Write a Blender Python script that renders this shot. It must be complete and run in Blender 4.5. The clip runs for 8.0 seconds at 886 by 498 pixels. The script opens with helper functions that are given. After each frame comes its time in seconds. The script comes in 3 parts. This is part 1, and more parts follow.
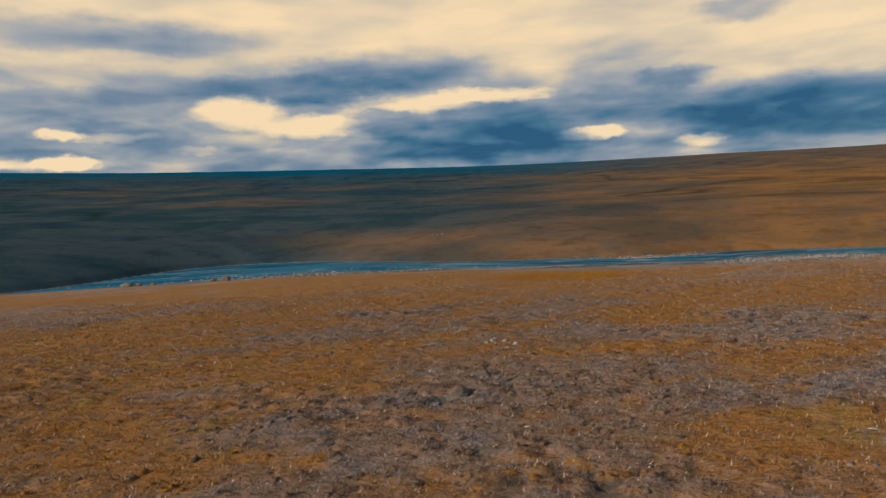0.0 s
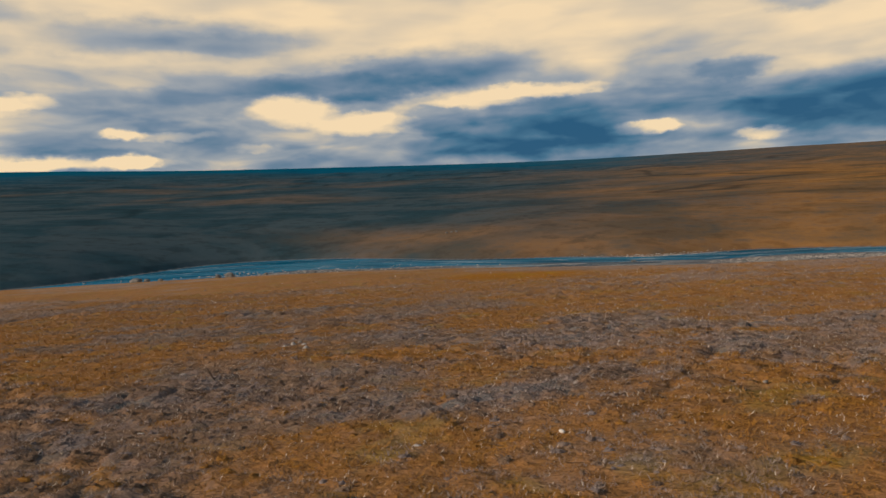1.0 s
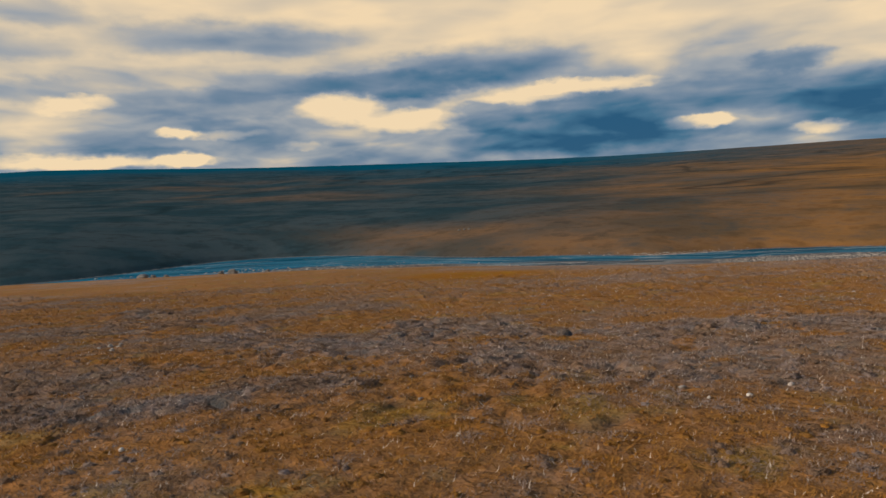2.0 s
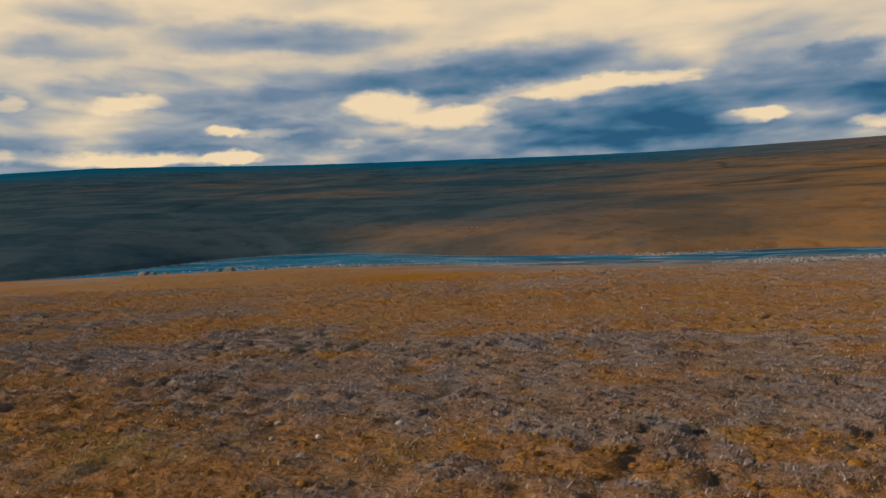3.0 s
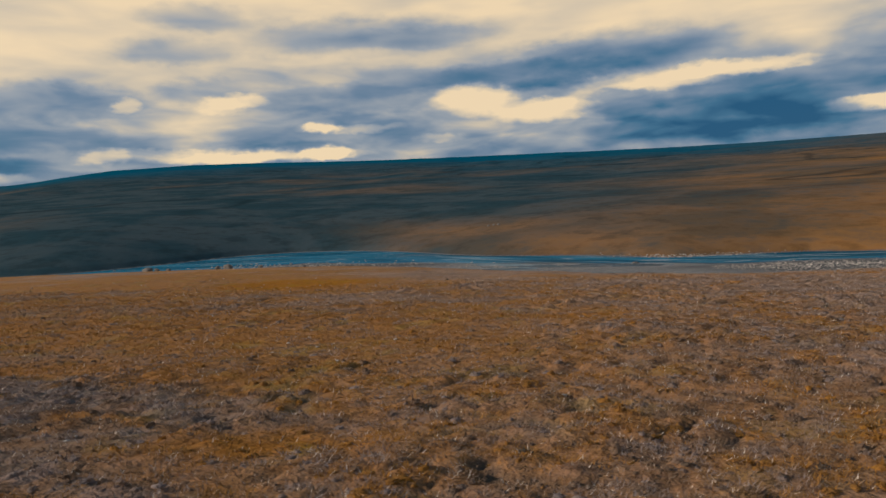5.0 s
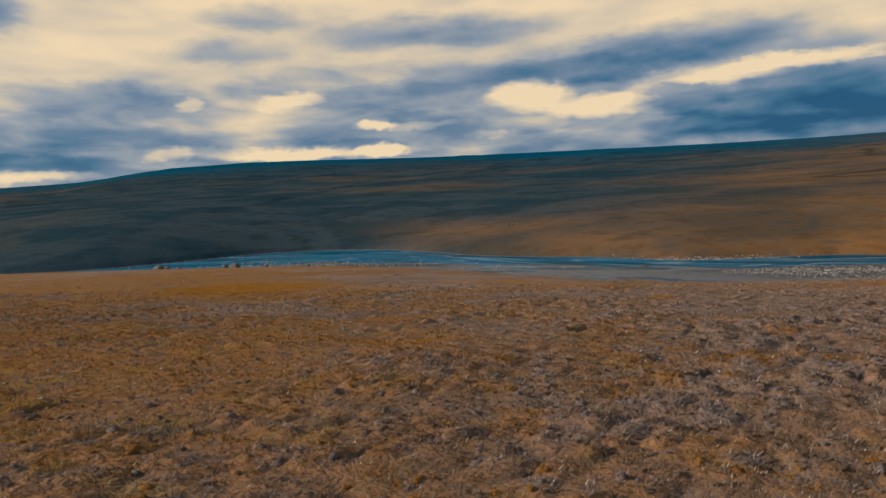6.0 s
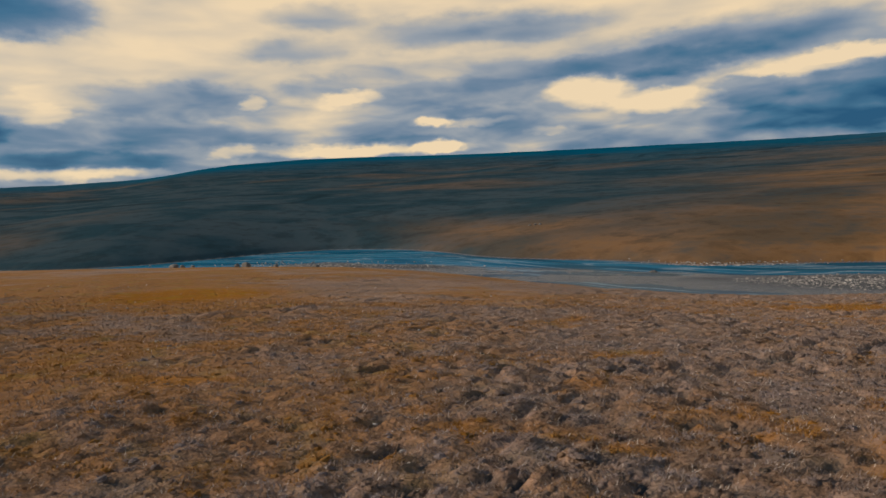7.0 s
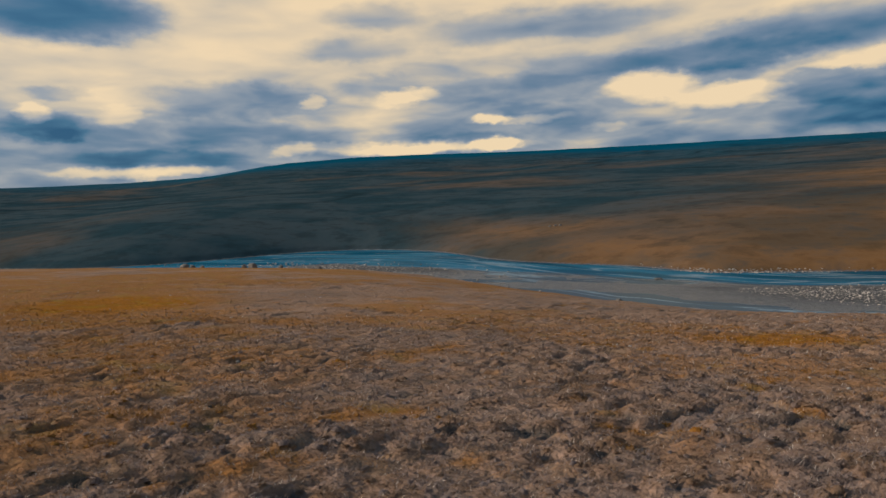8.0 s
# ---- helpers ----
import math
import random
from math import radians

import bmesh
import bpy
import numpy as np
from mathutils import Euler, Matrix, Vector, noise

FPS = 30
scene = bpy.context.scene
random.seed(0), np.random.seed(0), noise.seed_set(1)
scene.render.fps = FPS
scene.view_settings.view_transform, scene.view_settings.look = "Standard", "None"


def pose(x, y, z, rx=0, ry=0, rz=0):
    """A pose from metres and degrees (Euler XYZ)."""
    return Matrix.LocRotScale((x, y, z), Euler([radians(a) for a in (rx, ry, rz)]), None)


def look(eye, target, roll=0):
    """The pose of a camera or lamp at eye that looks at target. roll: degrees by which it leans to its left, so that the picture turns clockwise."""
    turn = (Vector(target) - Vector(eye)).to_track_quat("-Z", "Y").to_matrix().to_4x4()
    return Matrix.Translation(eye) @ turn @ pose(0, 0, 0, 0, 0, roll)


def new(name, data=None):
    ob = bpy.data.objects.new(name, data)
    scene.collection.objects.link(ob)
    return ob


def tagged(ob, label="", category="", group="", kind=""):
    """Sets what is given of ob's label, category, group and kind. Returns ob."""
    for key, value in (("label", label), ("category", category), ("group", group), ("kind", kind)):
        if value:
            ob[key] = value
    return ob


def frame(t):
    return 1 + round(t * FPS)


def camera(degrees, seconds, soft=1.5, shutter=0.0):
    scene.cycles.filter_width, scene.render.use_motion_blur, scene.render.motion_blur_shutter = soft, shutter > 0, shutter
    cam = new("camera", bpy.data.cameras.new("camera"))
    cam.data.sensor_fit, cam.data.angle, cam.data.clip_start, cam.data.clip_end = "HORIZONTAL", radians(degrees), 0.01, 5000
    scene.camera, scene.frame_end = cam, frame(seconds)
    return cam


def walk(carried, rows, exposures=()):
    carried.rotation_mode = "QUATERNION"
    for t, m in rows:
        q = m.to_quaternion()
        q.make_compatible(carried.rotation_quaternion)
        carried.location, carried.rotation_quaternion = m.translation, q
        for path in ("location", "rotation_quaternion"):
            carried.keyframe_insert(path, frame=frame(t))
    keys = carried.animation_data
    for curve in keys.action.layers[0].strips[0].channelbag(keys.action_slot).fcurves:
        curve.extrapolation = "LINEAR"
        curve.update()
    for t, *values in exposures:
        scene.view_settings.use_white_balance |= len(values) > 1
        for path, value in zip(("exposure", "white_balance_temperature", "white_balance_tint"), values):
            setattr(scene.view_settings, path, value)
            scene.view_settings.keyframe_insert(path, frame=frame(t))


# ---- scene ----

# ---------------------------------------------------------------- camera
cam = camera(66.99, 8.0, soft=1.5, shutter=0.08)
PATH = [
    (0, pose(0.042, 0.346, 9.519, 86.611, 2.411, -0.177)),
    (0.5, pose(3.952, 0.274, 9.513, 86.543, 2.460, 1.932)),
    (1, pose(7.820, 0.576, 9.447, 86.465, 2.511, 4.124)),
    (1.5, pose(11.390, 1.145, 9.349, 86.412, 2.512, 6.163)),
    (2.25, pose(16.722, 2.451, 9.286, 86.292, 2.521, 9.046)),
    (3, pose(21.921, 4.390, 9.255, 86.199, 2.506, 11.752)),
    (3.5, pose(25.280, 6.041, 9.212, 86.149, 2.566, 13.554)),
    (4, pose(28.624, 7.994, 9.189, 86.106, 2.575, 15.422)),
    (4.5, pose(31.713, 10.081, 9.161, 86.075, 2.591, 17.340)),
    (5.25, pose(36.168, 13.577, 9.147, 86.009, 2.535, 20.500)),
    (6, pose(40.294, 17.439, 9.196, 85.949, 2.465, 23.896)),
    (6.5, pose(42.856, 19.988, 9.325, 85.901, 2.321, 26.256)),
    (7, pose(45.421, 23.018, 9.456, 85.850, 2.284, 28.716)),
    (7.5, pose(47.785, 26.193, 9.583, 85.822, 2.218, 31.092)),
    (8, pose(50.125, 29.831, 9.666, 85.806, 2.215, 33.541)),
]
walk(cam, PATH, [(0, 0.0, 6450, 10), (1.5, -0.03, 6400, 10), (4, -0.08, 6200, 10), (8, -0.08, 6220, 10)])

# ---------------------------------------------------------------- sky and sun
SUN_AZ, SUN_EL = -110.0, 24.0  # degrees; azimuth clockwise from +y

# clouds: azimuth, elevation, half width, half height (degrees), brightness added
DARK_BANKS = [
    (-39.1, 15, 5.3, 1.3, -0.27), (-40.4, 12.6, 5.7, 1.5, -0.27), (-38.7, 9.5, 4.4, 1.4, -0.24), (-50.2, 8.6, 9.4, 2, -0.36), (-26, 8.9, 10.2, 1.6, -0.22),
    (-11.4, 10.3, 11.2, 1.4, -0.24), (-10, 9.1, 3.6, 1.1, -0.26), (-4.4, 7.4, 4.1, 1.5, -0.32), (10, 7.5, 14.4, 2.3, -0.3), (3.7, 5, 16.2, 1.8, -0.24),
    (29.5, 6.5, 11.8, 3.2, -0.46), (19.3, 9.7, 3.7, 1.1, -0.34), (24.3, 14.3, 3.9, 1.2, -0.34), (-25.6, 13.7, 14.4, 2.2, -0.38), (-26.6, 10.4, 13.3, 1.9, -0.18),
]
DARK_BANKS_ASIDE = [
    (-62.5, 14.5, 9.5, 2.6, -0.8), (-63.8, 6.4, 4.2, 1.4, -0.44), (-14.1, 10.9, 14.6, 2.3, -0.24), (-4.3, 11.5, 9.9, 2.3, -0.36), (-52.6, 5.9, 17.4, 1.2, -0.14),
    (-56.6, 4, 9.4, 1, -0.26), (-62.9, 8.9, 2.7, 0.6, -0.2), (-27.6, 6.2, 11.2, 1.4, -0.12), (-30.9, 5, 4.4, 0.8, -0.2), (4.4, 5.9, 12.2, 2.2, -0.28),
    (16.9, 10.9, 8.8, 3, -0.14), (-21.6, 13.5, 9.3, 1.1, -0.12), (3, 10.2, 5.6, 3.7, -0.2), (14.4, 9.4, 5.6, 3.3, -0.1),
]
BRIGHT_GAPS = [
    (-16.2, 8.5, 4.2, 1.7, 0.5), (-10.5, 7.3, 4.8, 1.2, 0.45), (3.8, 9.4, 7, 0.8, 0.5), (-0.7, 8.7, 5.7, 0.7, 0.36), (13.5, 5.9, 2.4, 0.8, 0.45),
    (21.3, 4.7, 2.6, 0.6, 0.45), (12.5, 5.8, 3.4, 0.8, 0.4), (-28.8, 4.5, 2.5, 0.6, 0.45), (-29, 6.7, 1.8, 0.5, 0.35), (-36.7, 4.6, 10.1, 0.7, 0.35),
    (-28.8, 4.6, 2.5, 0.6, 0.35), (-28.9, 6.8, 2.2, 0.5, 0.25), (-19.2, 5.4, 2.7, 0.5, 0.2), (-36, 8.9, 3.1, 0.7, 0.3),
]
BRIGHT_GAPS_ASIDE = [
    (-44.2, 8.4, 1.3, 0.7, 0.3), (-37.3, 8.5, 2.8, 0.8, 0.25), (-64.6, 7.4, 1.5, 1, 0.42), (-58.9, 7.3, 2, 1.1, 0.2), (-58, 3.1, 8.9, 0.6, 0.4),
    (-33.6, 4.4, 10.7, 0.6, 0.35), (-46.3, 4.6, 2.3, 0.8, 0.3), (-26.7, 6.6, 5.4, 0.5, 0.25),
]


class Nodes:
    """Short calls for building a node tree."""

    def __init__(self, tree):
        self.tree = tree
        tree.nodes.clear()

    def add(self, kind, inputs=(), operation="", data_type="", attribute=""):
        node = self.tree.nodes.new(kind)
        if operation:
            node.operation = operation
        if data_type:
            node.data_type = data_type
        if attribute:
            node.attribute_name = attribute
        for key, value in (inputs.items() if isinstance(inputs, dict) else enumerate(inputs)):
            if value is None:
                continue
            if isinstance(value, bpy.types.NodeSocket):
                self.tree.links.new(value, node.inputs[key])
            else:
                node.inputs[key].default_value = value
        return node

    def math(self, op, *v, clamp=False):
        node = self.add("ShaderNodeMath", v, operation=op)
        node.use_clamp = clamp
        return node.outputs[0]

    def vec(self, op, *v):
        node = self.add("ShaderNodeVectorMath", v, operation=op)
        return node.outputs["Value" if op == "DOT_PRODUCT" else "Vector"]

    def noise(self, vector, scale, detail=4.0, rough=0.55, distortion=0.0):
        return self.add("ShaderNodeTexNoise", {"Vector": vector, "Scale": scale, "Detail": detail,
                                               "Roughness": rough, "Distortion": distortion}).outputs[0]

    def remap(self, value, lo, hi, a=0.0, b=1.0, smooth=True):
        node = self.add("ShaderNodeMapRange", (value, lo, hi, a, b))
        node.interpolation_type = "SMOOTHSTEP" if smooth else "LINEAR"
        return node.outputs[0]

    def ramp(self, fac, stops):
        node = self.add("ShaderNodeValToRGB", (fac,))
        cr = node.color_ramp
        while len(cr.elements) < len(stops):
            cr.elements.new(0.5)
        for e, (at, col) in zip(cr.elements, stops):
            e.position, e.color = at, (*col, 1)
        return node.outputs[0]

    def mix(self, fac, a, b, blend="MIX"):
        def rgba(c):
            return (*c, 1) if isinstance(c, tuple) and len(c) == 3 else c
        node = self.add("ShaderNodeMix", {0: fac, 6: rgba(a), 7: rgba(b)}, data_type="RGBA")
        node.blend_type = blend
        return node.outputs[2]


def build_sky():
    world = bpy.data.worlds.new("sky")
    scene.world = world
    world.use_nodes = True
    n = Nodes(world.node_tree)
    way = n.add("ShaderNodeTexCoord").outputs["Generated"]
    xyz = n.add("ShaderNodeSeparateXYZ", (way,)).outputs
    az = n.math("MULTIPLY", n.math("ARCTAN2", xyz[0], xyz[1]), 180 / math.pi)
    el = n.math("MULTIPLY", n.math("ARCSINE", xyz[2]), 180 / math.pi)
    flat = n.add("ShaderNodeCombineXYZ", (az, el, 0.0)).outputs[0]
    # ragged edges: the angles are pushed about by stretched noise, coarse and fine
    def push(sx, sy, ax, ay, detail):
        wild = n.add("ShaderNodeTexNoise", {"Vector": n.vec("MULTIPLY", flat, (sx, sy, 0.0)), "Scale": 1.0, "Detail": detail,
                                            "Roughness": 0.62}).outputs[1]
        return n.vec("MULTIPLY", n.vec("SUBTRACT", wild, (0.5, 0.5, 0.5)), (ax, ay, 0.0))
    warped = n.vec("ADD", n.vec("ADD", flat, push(0.09, 0.30, 3.2, 0.9, 2.0)), push(0.34, 0.85, 1.8, 0.8, 2.0))
    warped = n.vec("ADD", warped, push(0.8, 1.3, 1.1, 0.65, 3.0))
    total = None
    for a, e, ra, re, amount in DARK_BANKS + DARK_BANKS_ASIDE + BRIGHT_GAPS + BRIGHT_GAPS_ASIDE:
        q = n.add("ShaderNodeVectorMath", (warped, (1 / ra, 1 / re, 0), (-a / ra, -e / re, 0)), operation="MULTIPLY_ADD").outputs[0]
        blob = n.remap(n.vec("DOT_PRODUCT", q, q), 0.0, 1.0, amount, 0.0)
        total = blob if total is None else n.math("ADD", total, blob)
    # a low grey-blue deck under a bright veil
    base = n.remap(el, 2.7, 13.0, 0.46, 0.94)
    streaks = n.noise(n.vec("MULTIPLY", flat, (0.11, 0.50, 0.0)), 1.0, 2.0, 0.45, 0.3)
    streaks = n.math("MULTIPLY", n.math("SUBTRACT", streaks, 0.5), n.remap(el, 2.5, 13.0, 1.1, 0.45))
    veil = n.noise(n.vec("MULTIPLY", flat, (0.045, 0.2, 0.0)), 1.0, 2.5, 0.5, 0.3)
    veil = n.math("MULTIPLY", n.math("SUBTRACT", veil, 0.5), 0.55)
    # unseen sky overhead, darkened to blue-grey to dim and cool the fill
    high = n.noise(n.vec("MULTIPLY", flat, (0.03, 0.05, 0.0)), 1.0, 5.0, 0.6)
    high = n.math("MULTIPLY", n.math("SUBTRACT", high, 0.86), n.remap(el, 16.0, 32.0, 0.0, 2.2))
    puffs = n.noise(n.vec("MULTIPLY", flat, (0.22, 0.75, 0.0)), 1.0, 3.0, 0.45, 0.4)
    puffs = n.math("MULTIPLY", n.math("SUBTRACT", puffs, 0.5), n.remap(el, 5.0, 14.0, 0.75, 0.25))
    v = n.math("ADD", n.math("ADD", base, streaks), n.math("ADD", n.math("ADD", total, puffs), n.math("ADD", veil, high)))
    cloud = n.ramp(n.math("MULTIPLY", v, 0.9), [
        (0.0, (0.008, 0.085, 0.185)), (0.16, (0.05, 0.155, 0.26)), (0.36, (0.18, 0.25, 0.338)),
        (0.54, (0.36, 0.382, 0.405)), (0.70, (0.66, 0.555, 0.415)), (0.92, (0.98, 0.74, 0.45))])
    air = n.add("ShaderNodeTexSky")
    air.sky_type, air.sun_disc = "NISHITA", False
    air.sun_elevation, air.sun_rotation = radians(SUN_EL), radians(SUN_AZ)
    air = n.vec("SCALE", air.outputs[0])
    air.node.inputs["Scale"].default_value = 0.07
    colour = n.mix(n.remap(el, -2.0, 0.5, 0.3, 0.92), air, cloud)
    out = n.add("ShaderNodeBackground", {"Color": colour, "Strength": 1.0})
    n.add("ShaderNodeOutputWorld", (out.outputs[0],))


build_sky()

sun = new("sun", bpy.data.lights.new("sun", "SUN"))
sun.data.energy, sun.data.angle, sun.data.color = 4.2, radians(0.8), (1.0, 0.84, 0.66)
_s = Vector((math.sin(radians(SUN_AZ)) * math.cos(radians(SUN_EL)), math.cos(radians(SUN_AZ)) * math.cos(radians(SUN_EL)),
             math.sin(radians(SUN_EL))))
sun.matrix_world = look(_s * 100, (0, 0, 0))

# ---------------------------------------------------------------- the lie of the land
UNIT = 1.3  # metres to one unit of the plan: all that lies on the ground is laid out in these units


def lay(ob, at=(0, 0, 0)):
    """Sets an object of the plan into the world, at true size."""
    ob.location, ob.scale = Vector(at) * UNIT, (UNIT, UNIT, UNIT)
    return ob


def hash01(ix, iy, seed):
    h = (ix.astype(np.int64) * 374761393 + iy.astype(np.int64) * 668265263 + seed * 144269) & 0xFFFFFFFF
    h = ((h ^ (h >> 13)) * 1274126177) & 0xFFFFFFFF
    return ((h ^ (h >> 16)) & 0xFFFF) / 65535.0


def value_noise(x, y, seed=0):
    ix, iy = np.floor(x), np.floor(y)
    fx, fy = x - ix, y - iy
    fx, fy = fx * fx * (3 - 2 * fx), fy * fy * (3 - 2 * fy)
    a, b = hash01(ix, iy, seed), hash01(ix + 1, iy, seed)
    c, d = hash01(ix, iy + 1, seed), hash01(ix + 1, iy + 1, seed)
    return (a + (b - a) * fx) * (1 - fy) + (c + (d - c) * fx) * fy


def fbm(x, y, octaves=4, seed=0):
    total, amp, norm = 0, 1.0, 0.0
    for k in range(octaves):
        total = total + amp * value_noise(x * 2 ** k + 17.3 * k, y * 2 ** k - 9.1 * k, seed + k)
        norm += amp
        amp *= 0.5
    return total / norm


def smooth(x, lo, hi):
    t = np.clip((x - lo) / (hi - lo), 0, 1)
    return t * t * (3 - 2 * t)


def curve(x, stops):
    """A soft line through stops of (x, value)."""
    xs, vs = np.array(stops, float).T
    total = 0
    for k, wgt in ((-2.2, 0.25), (0, 0.5), (2.2, 0.25)):
        total = total + wgt * np.interp(x + k, xs, vs)
    return total


def near_bank(x):
    y = curve(x, [(-4500, 30), (-300, 46), (-90, 62), (-65, 66.8), (-54, 70), (-47, 72.6), (-40, 74.2), (-35, 75.6), (-31, 76.6), (-27, 77.4), (-23, 78), (-19, 78.5),
                  (-12.6, 79), (-5.6, 78.4), (1.9, 76.4), (7.7, 73.7), (14, 70.6), (18.1, 69.3), (22.5, 67.4), (28, 65.9), (32.1, 65.4), (39.2, 67.2), (48, 68.5), (62, 65), (120, 50), (400, 20), (4500, -60)])
    return y + 1.1 * (fbm(x * 0.28, x * 0 + 3.7, 3, 5) - 0.5)


def far_bank(x):
    y = curve(x, [(-4500, 42), (-300, 54), (-90, 64), (-65, 68), (-56, 70), (-50, 73.2), (-47, 76.2), (-45.2, 79.4), (-43.8, 82.2), (-42.4, 86), (-41.4, 91), (-40, 97.2),
                  (-37, 101.3), (-33, 103.7), (-29, 104.9), (-24.5, 105), (-19, 104), (-14, 102.2), (-8, 98.2), (-0.6, 93.6), (4.6, 91.4), (9.6, 90.6), (14.1, 90.3), (18.1, 89.4), (25.1, 86), (29.2, 87.4), (34.5, 89.4), (39.5, 91.2), (48.6, 90.3), (60, 86), (90, 76), (150, 61), (400, 34), (4500, -40)])
    return y + 0.9 * (fbm(x * 0.3, x * 0 + 8.1, 3, 9) - 0.5)


def crest(az):
    """Height of the skyline ridge, 1450 m off, by azimuth in degrees."""
    return np.interp(az, [-180.0, -90.0, -61.9, -57.9, -55.0, -52.7, -49.7, -47.8, -46.0, -44.2, -41.0, -38.5, -33.1, -28.1, -24.1, -18.1, -13.1, -8.1, -3.7, 2.1, 7.3, 14.3, 22.5, 28.4, 60.0, 180.0],
                     [50.0, 52.0, 61.2, 63.4, 67.2, 70.2, 75.7, 85.1, 91.3, 97.6, 101.8, 105.2, 106.4, 104.9, 103.7, 103.1, 102.6, 101.0, 99.6, 97.0, 95.8, 95.5, 95.2, 92.5, 80.0, 60.0])


def channel_width(x):
    return curve(x, [(-4500, 4), (-52, 4), (-44.5, 7), (-37, 17), (-25, 19), (-15, 15), (0, 9.5), (15, 8.5), (25, 7), (32, 9), (60, 8), (4500, 6)])


def bank_line():
    """Points every few metres along the far bank."""
    xs = np.arange(-140, 110, 0.1)
    ys = far_bank(xs)
    run = np.concatenate([[0], np.cumsum(np.hypot(np.diff(xs), np.diff(ys)))])
    at = np.arange(0, run[-1], 2.4)
    return np.interp(at, run, xs), np.interp(at, run, ys)


BANK_X, BANK_Y = bank_line()


def bank_distance(x, y):
    """Metres beyond the far bank; negative on the river's side. Soft in the bends, so that the slope has no creases."""
    x, y = np.broadcast_arrays(np.asarray(x, float), np.asarray(y, float))
    across = y - far_bank(x)
    out = across * 0.9
    close = (across > -60) & (y > near_bank(x) - 3)
    px, py = x[close], y[close]
    total = np.full(px.shape, 1e-30)
    for k in range(len(BANK_X) - 1):
        ax, ay, dx, dy = BANK_X[k], BANK_Y[k], BANK_X[k + 1] - BANK_X[k], BANK_Y[k + 1] - BANK_Y[k]
        t = np.clip(((px - ax) * dx + (py - ay) * dy) / (dx * dx + dy * dy), 0, 1)
        square = (px - ax - t * dx) ** 2 + (py - ay - t * dy) ** 2 + 1e-6
        total += 1 / (square * square * square)
    near = total ** (-1 / 6)
    out[close] = np.sign(across[close]) * near * (1 + near / 2.4) ** (1 / 6)
    return out


def land(x, y):
    """Ground height, and weights of what grows or lies there."""
    yn, yf = near_bank(x), far_bank(x)
    dn, df = (yn - y) * 0.93, bank_distance(x, y)
    r, az = np.hypot(x, y), np.degrees(np.arctan2(x, y))
    # near side: a shoulder that falls to the river
    d = np.maximum(dn, 0)
    z_near = 0.10 * smooth(d, 0, 1.0) + (2.76 + 0.038 * np.clip(x - 20, -45, 30)) * (1 - np.exp(-d / 20)) + 0.036 * np.minimum(d, 90)
    z_near += 0.12 * np.exp(-((x - 33) ** 2 + (y - 30) ** 2) / 170)
    z_near += (fbm(x * 0.11, y * 0.11, 3, 21) - 0.5) * 0.4 * smooth(d, 16, 34)
    # far side: a long slope up to the ridge
    d = np.maximum(df, 0)
    top = crest(az)
    u = d / (d + np.maximum(1450 - r, 1e-3))
    over = np.maximum(r - 1420, 0)
    z_far = 0.25 * smooth(d, 0, 2.0) + 4.0 * (1 - np.exp(-d / 20)) + (top - 4.3) * np.minimum(u, 1) - over * 0.035
    roll = (fbm(x * 0.013, y * 0.013, 4, 31) - 0.5) * 7 + (fbm(x * 0.06, y * 0.06, 4, 37) - 0.5) * 1.8
    z_far += roll * smooth(d, 10, 320) * (1 - smooth(r, 800, 1350))
    # river bed: a channel under the far bank, gravel flats towards the near one
    inside = smooth(df + channel_width(x) + 2.2 * (fbm(x * 0.16, y * 0.3, 3, 43) - 0.5), 0.0, 1.6)
    flats = 0.0 + 0.16 * (fbm(x * 0.12, y * 0.4, 4, 47) - 0.5)
    bar = np.exp(-(((x - 42) / 11) ** 2 + ((y - 75.5) / 4.2) ** 2)) + 0.6 * np.exp(-(((x + 11) / 11) ** 2 + ((y - 81) / 3) ** 2))
    flats = flats + 0.16 * bar
    edge = smooth(df, -1.0, 0)
    z_bed = (flats * (1 - inside) - 0.30 * inside) * (1 - edge) + 0.02 * edge
    z = np.where(dn > 0, z_near + 0.03, np.where(df > 0, z_far, z_bed))
    gravel = np.where((dn <= 0) & (df <= 0), 1.0, np.maximum(1 - smooth(dn, 0.2, 1.6), 0) * (dn > 0) + np.maximum(1 - smooth(df, 0.0, 0.25), 0) * (df > 0))
    return z, gravel, dn, df, bar, r, az


def spacing(parts):
    """Grid lines: (start, end, step) runs, then growing steps out to both horizons."""
    lines = np.concatenate([np.arange(a, b, s) for a, b, s in parts])
    return lines


def grow(start, step, rate, stop):
    out, at = [], start
    while abs(at) < stop:
        step *= rate
        at += step
        out.append(at)
    return np.array(out)


def grid_mesh(name, xs, ys, zs):
    nx, ny = len(xs), len(ys)
    co = np.empty((nx * ny, 3), np.float32)
    co[:, 0], co[:, 1], co[:, 2] = np.tile(xs, ny), np.repeat(ys, nx), zs.ravel()
    i = (np.arange(ny - 1)[:, None] * nx + np.arange(nx - 1)[None, :]).ravel()
    quads = np.stack([i, i + 1, i + nx + 1, i + nx], 1).astype(np.int32)
    me = bpy.data.meshes.new(name)
    me.vertices.add(len(co))
    me.vertices.foreach_set("co", co.ravel())
    me.loops.add(quads.size)
    me.loops.foreach_set("vertex_index", quads.ravel())
    me.polygons.add(len(quads))
    me.polygons.foreach_set("loop_start", np.arange(0, quads.size, 4, dtype=np.int32))
    me.polygons.foreach_set("use_smooth", np.ones(len(quads), bool))
    me.update()
    me.validate()
    return me


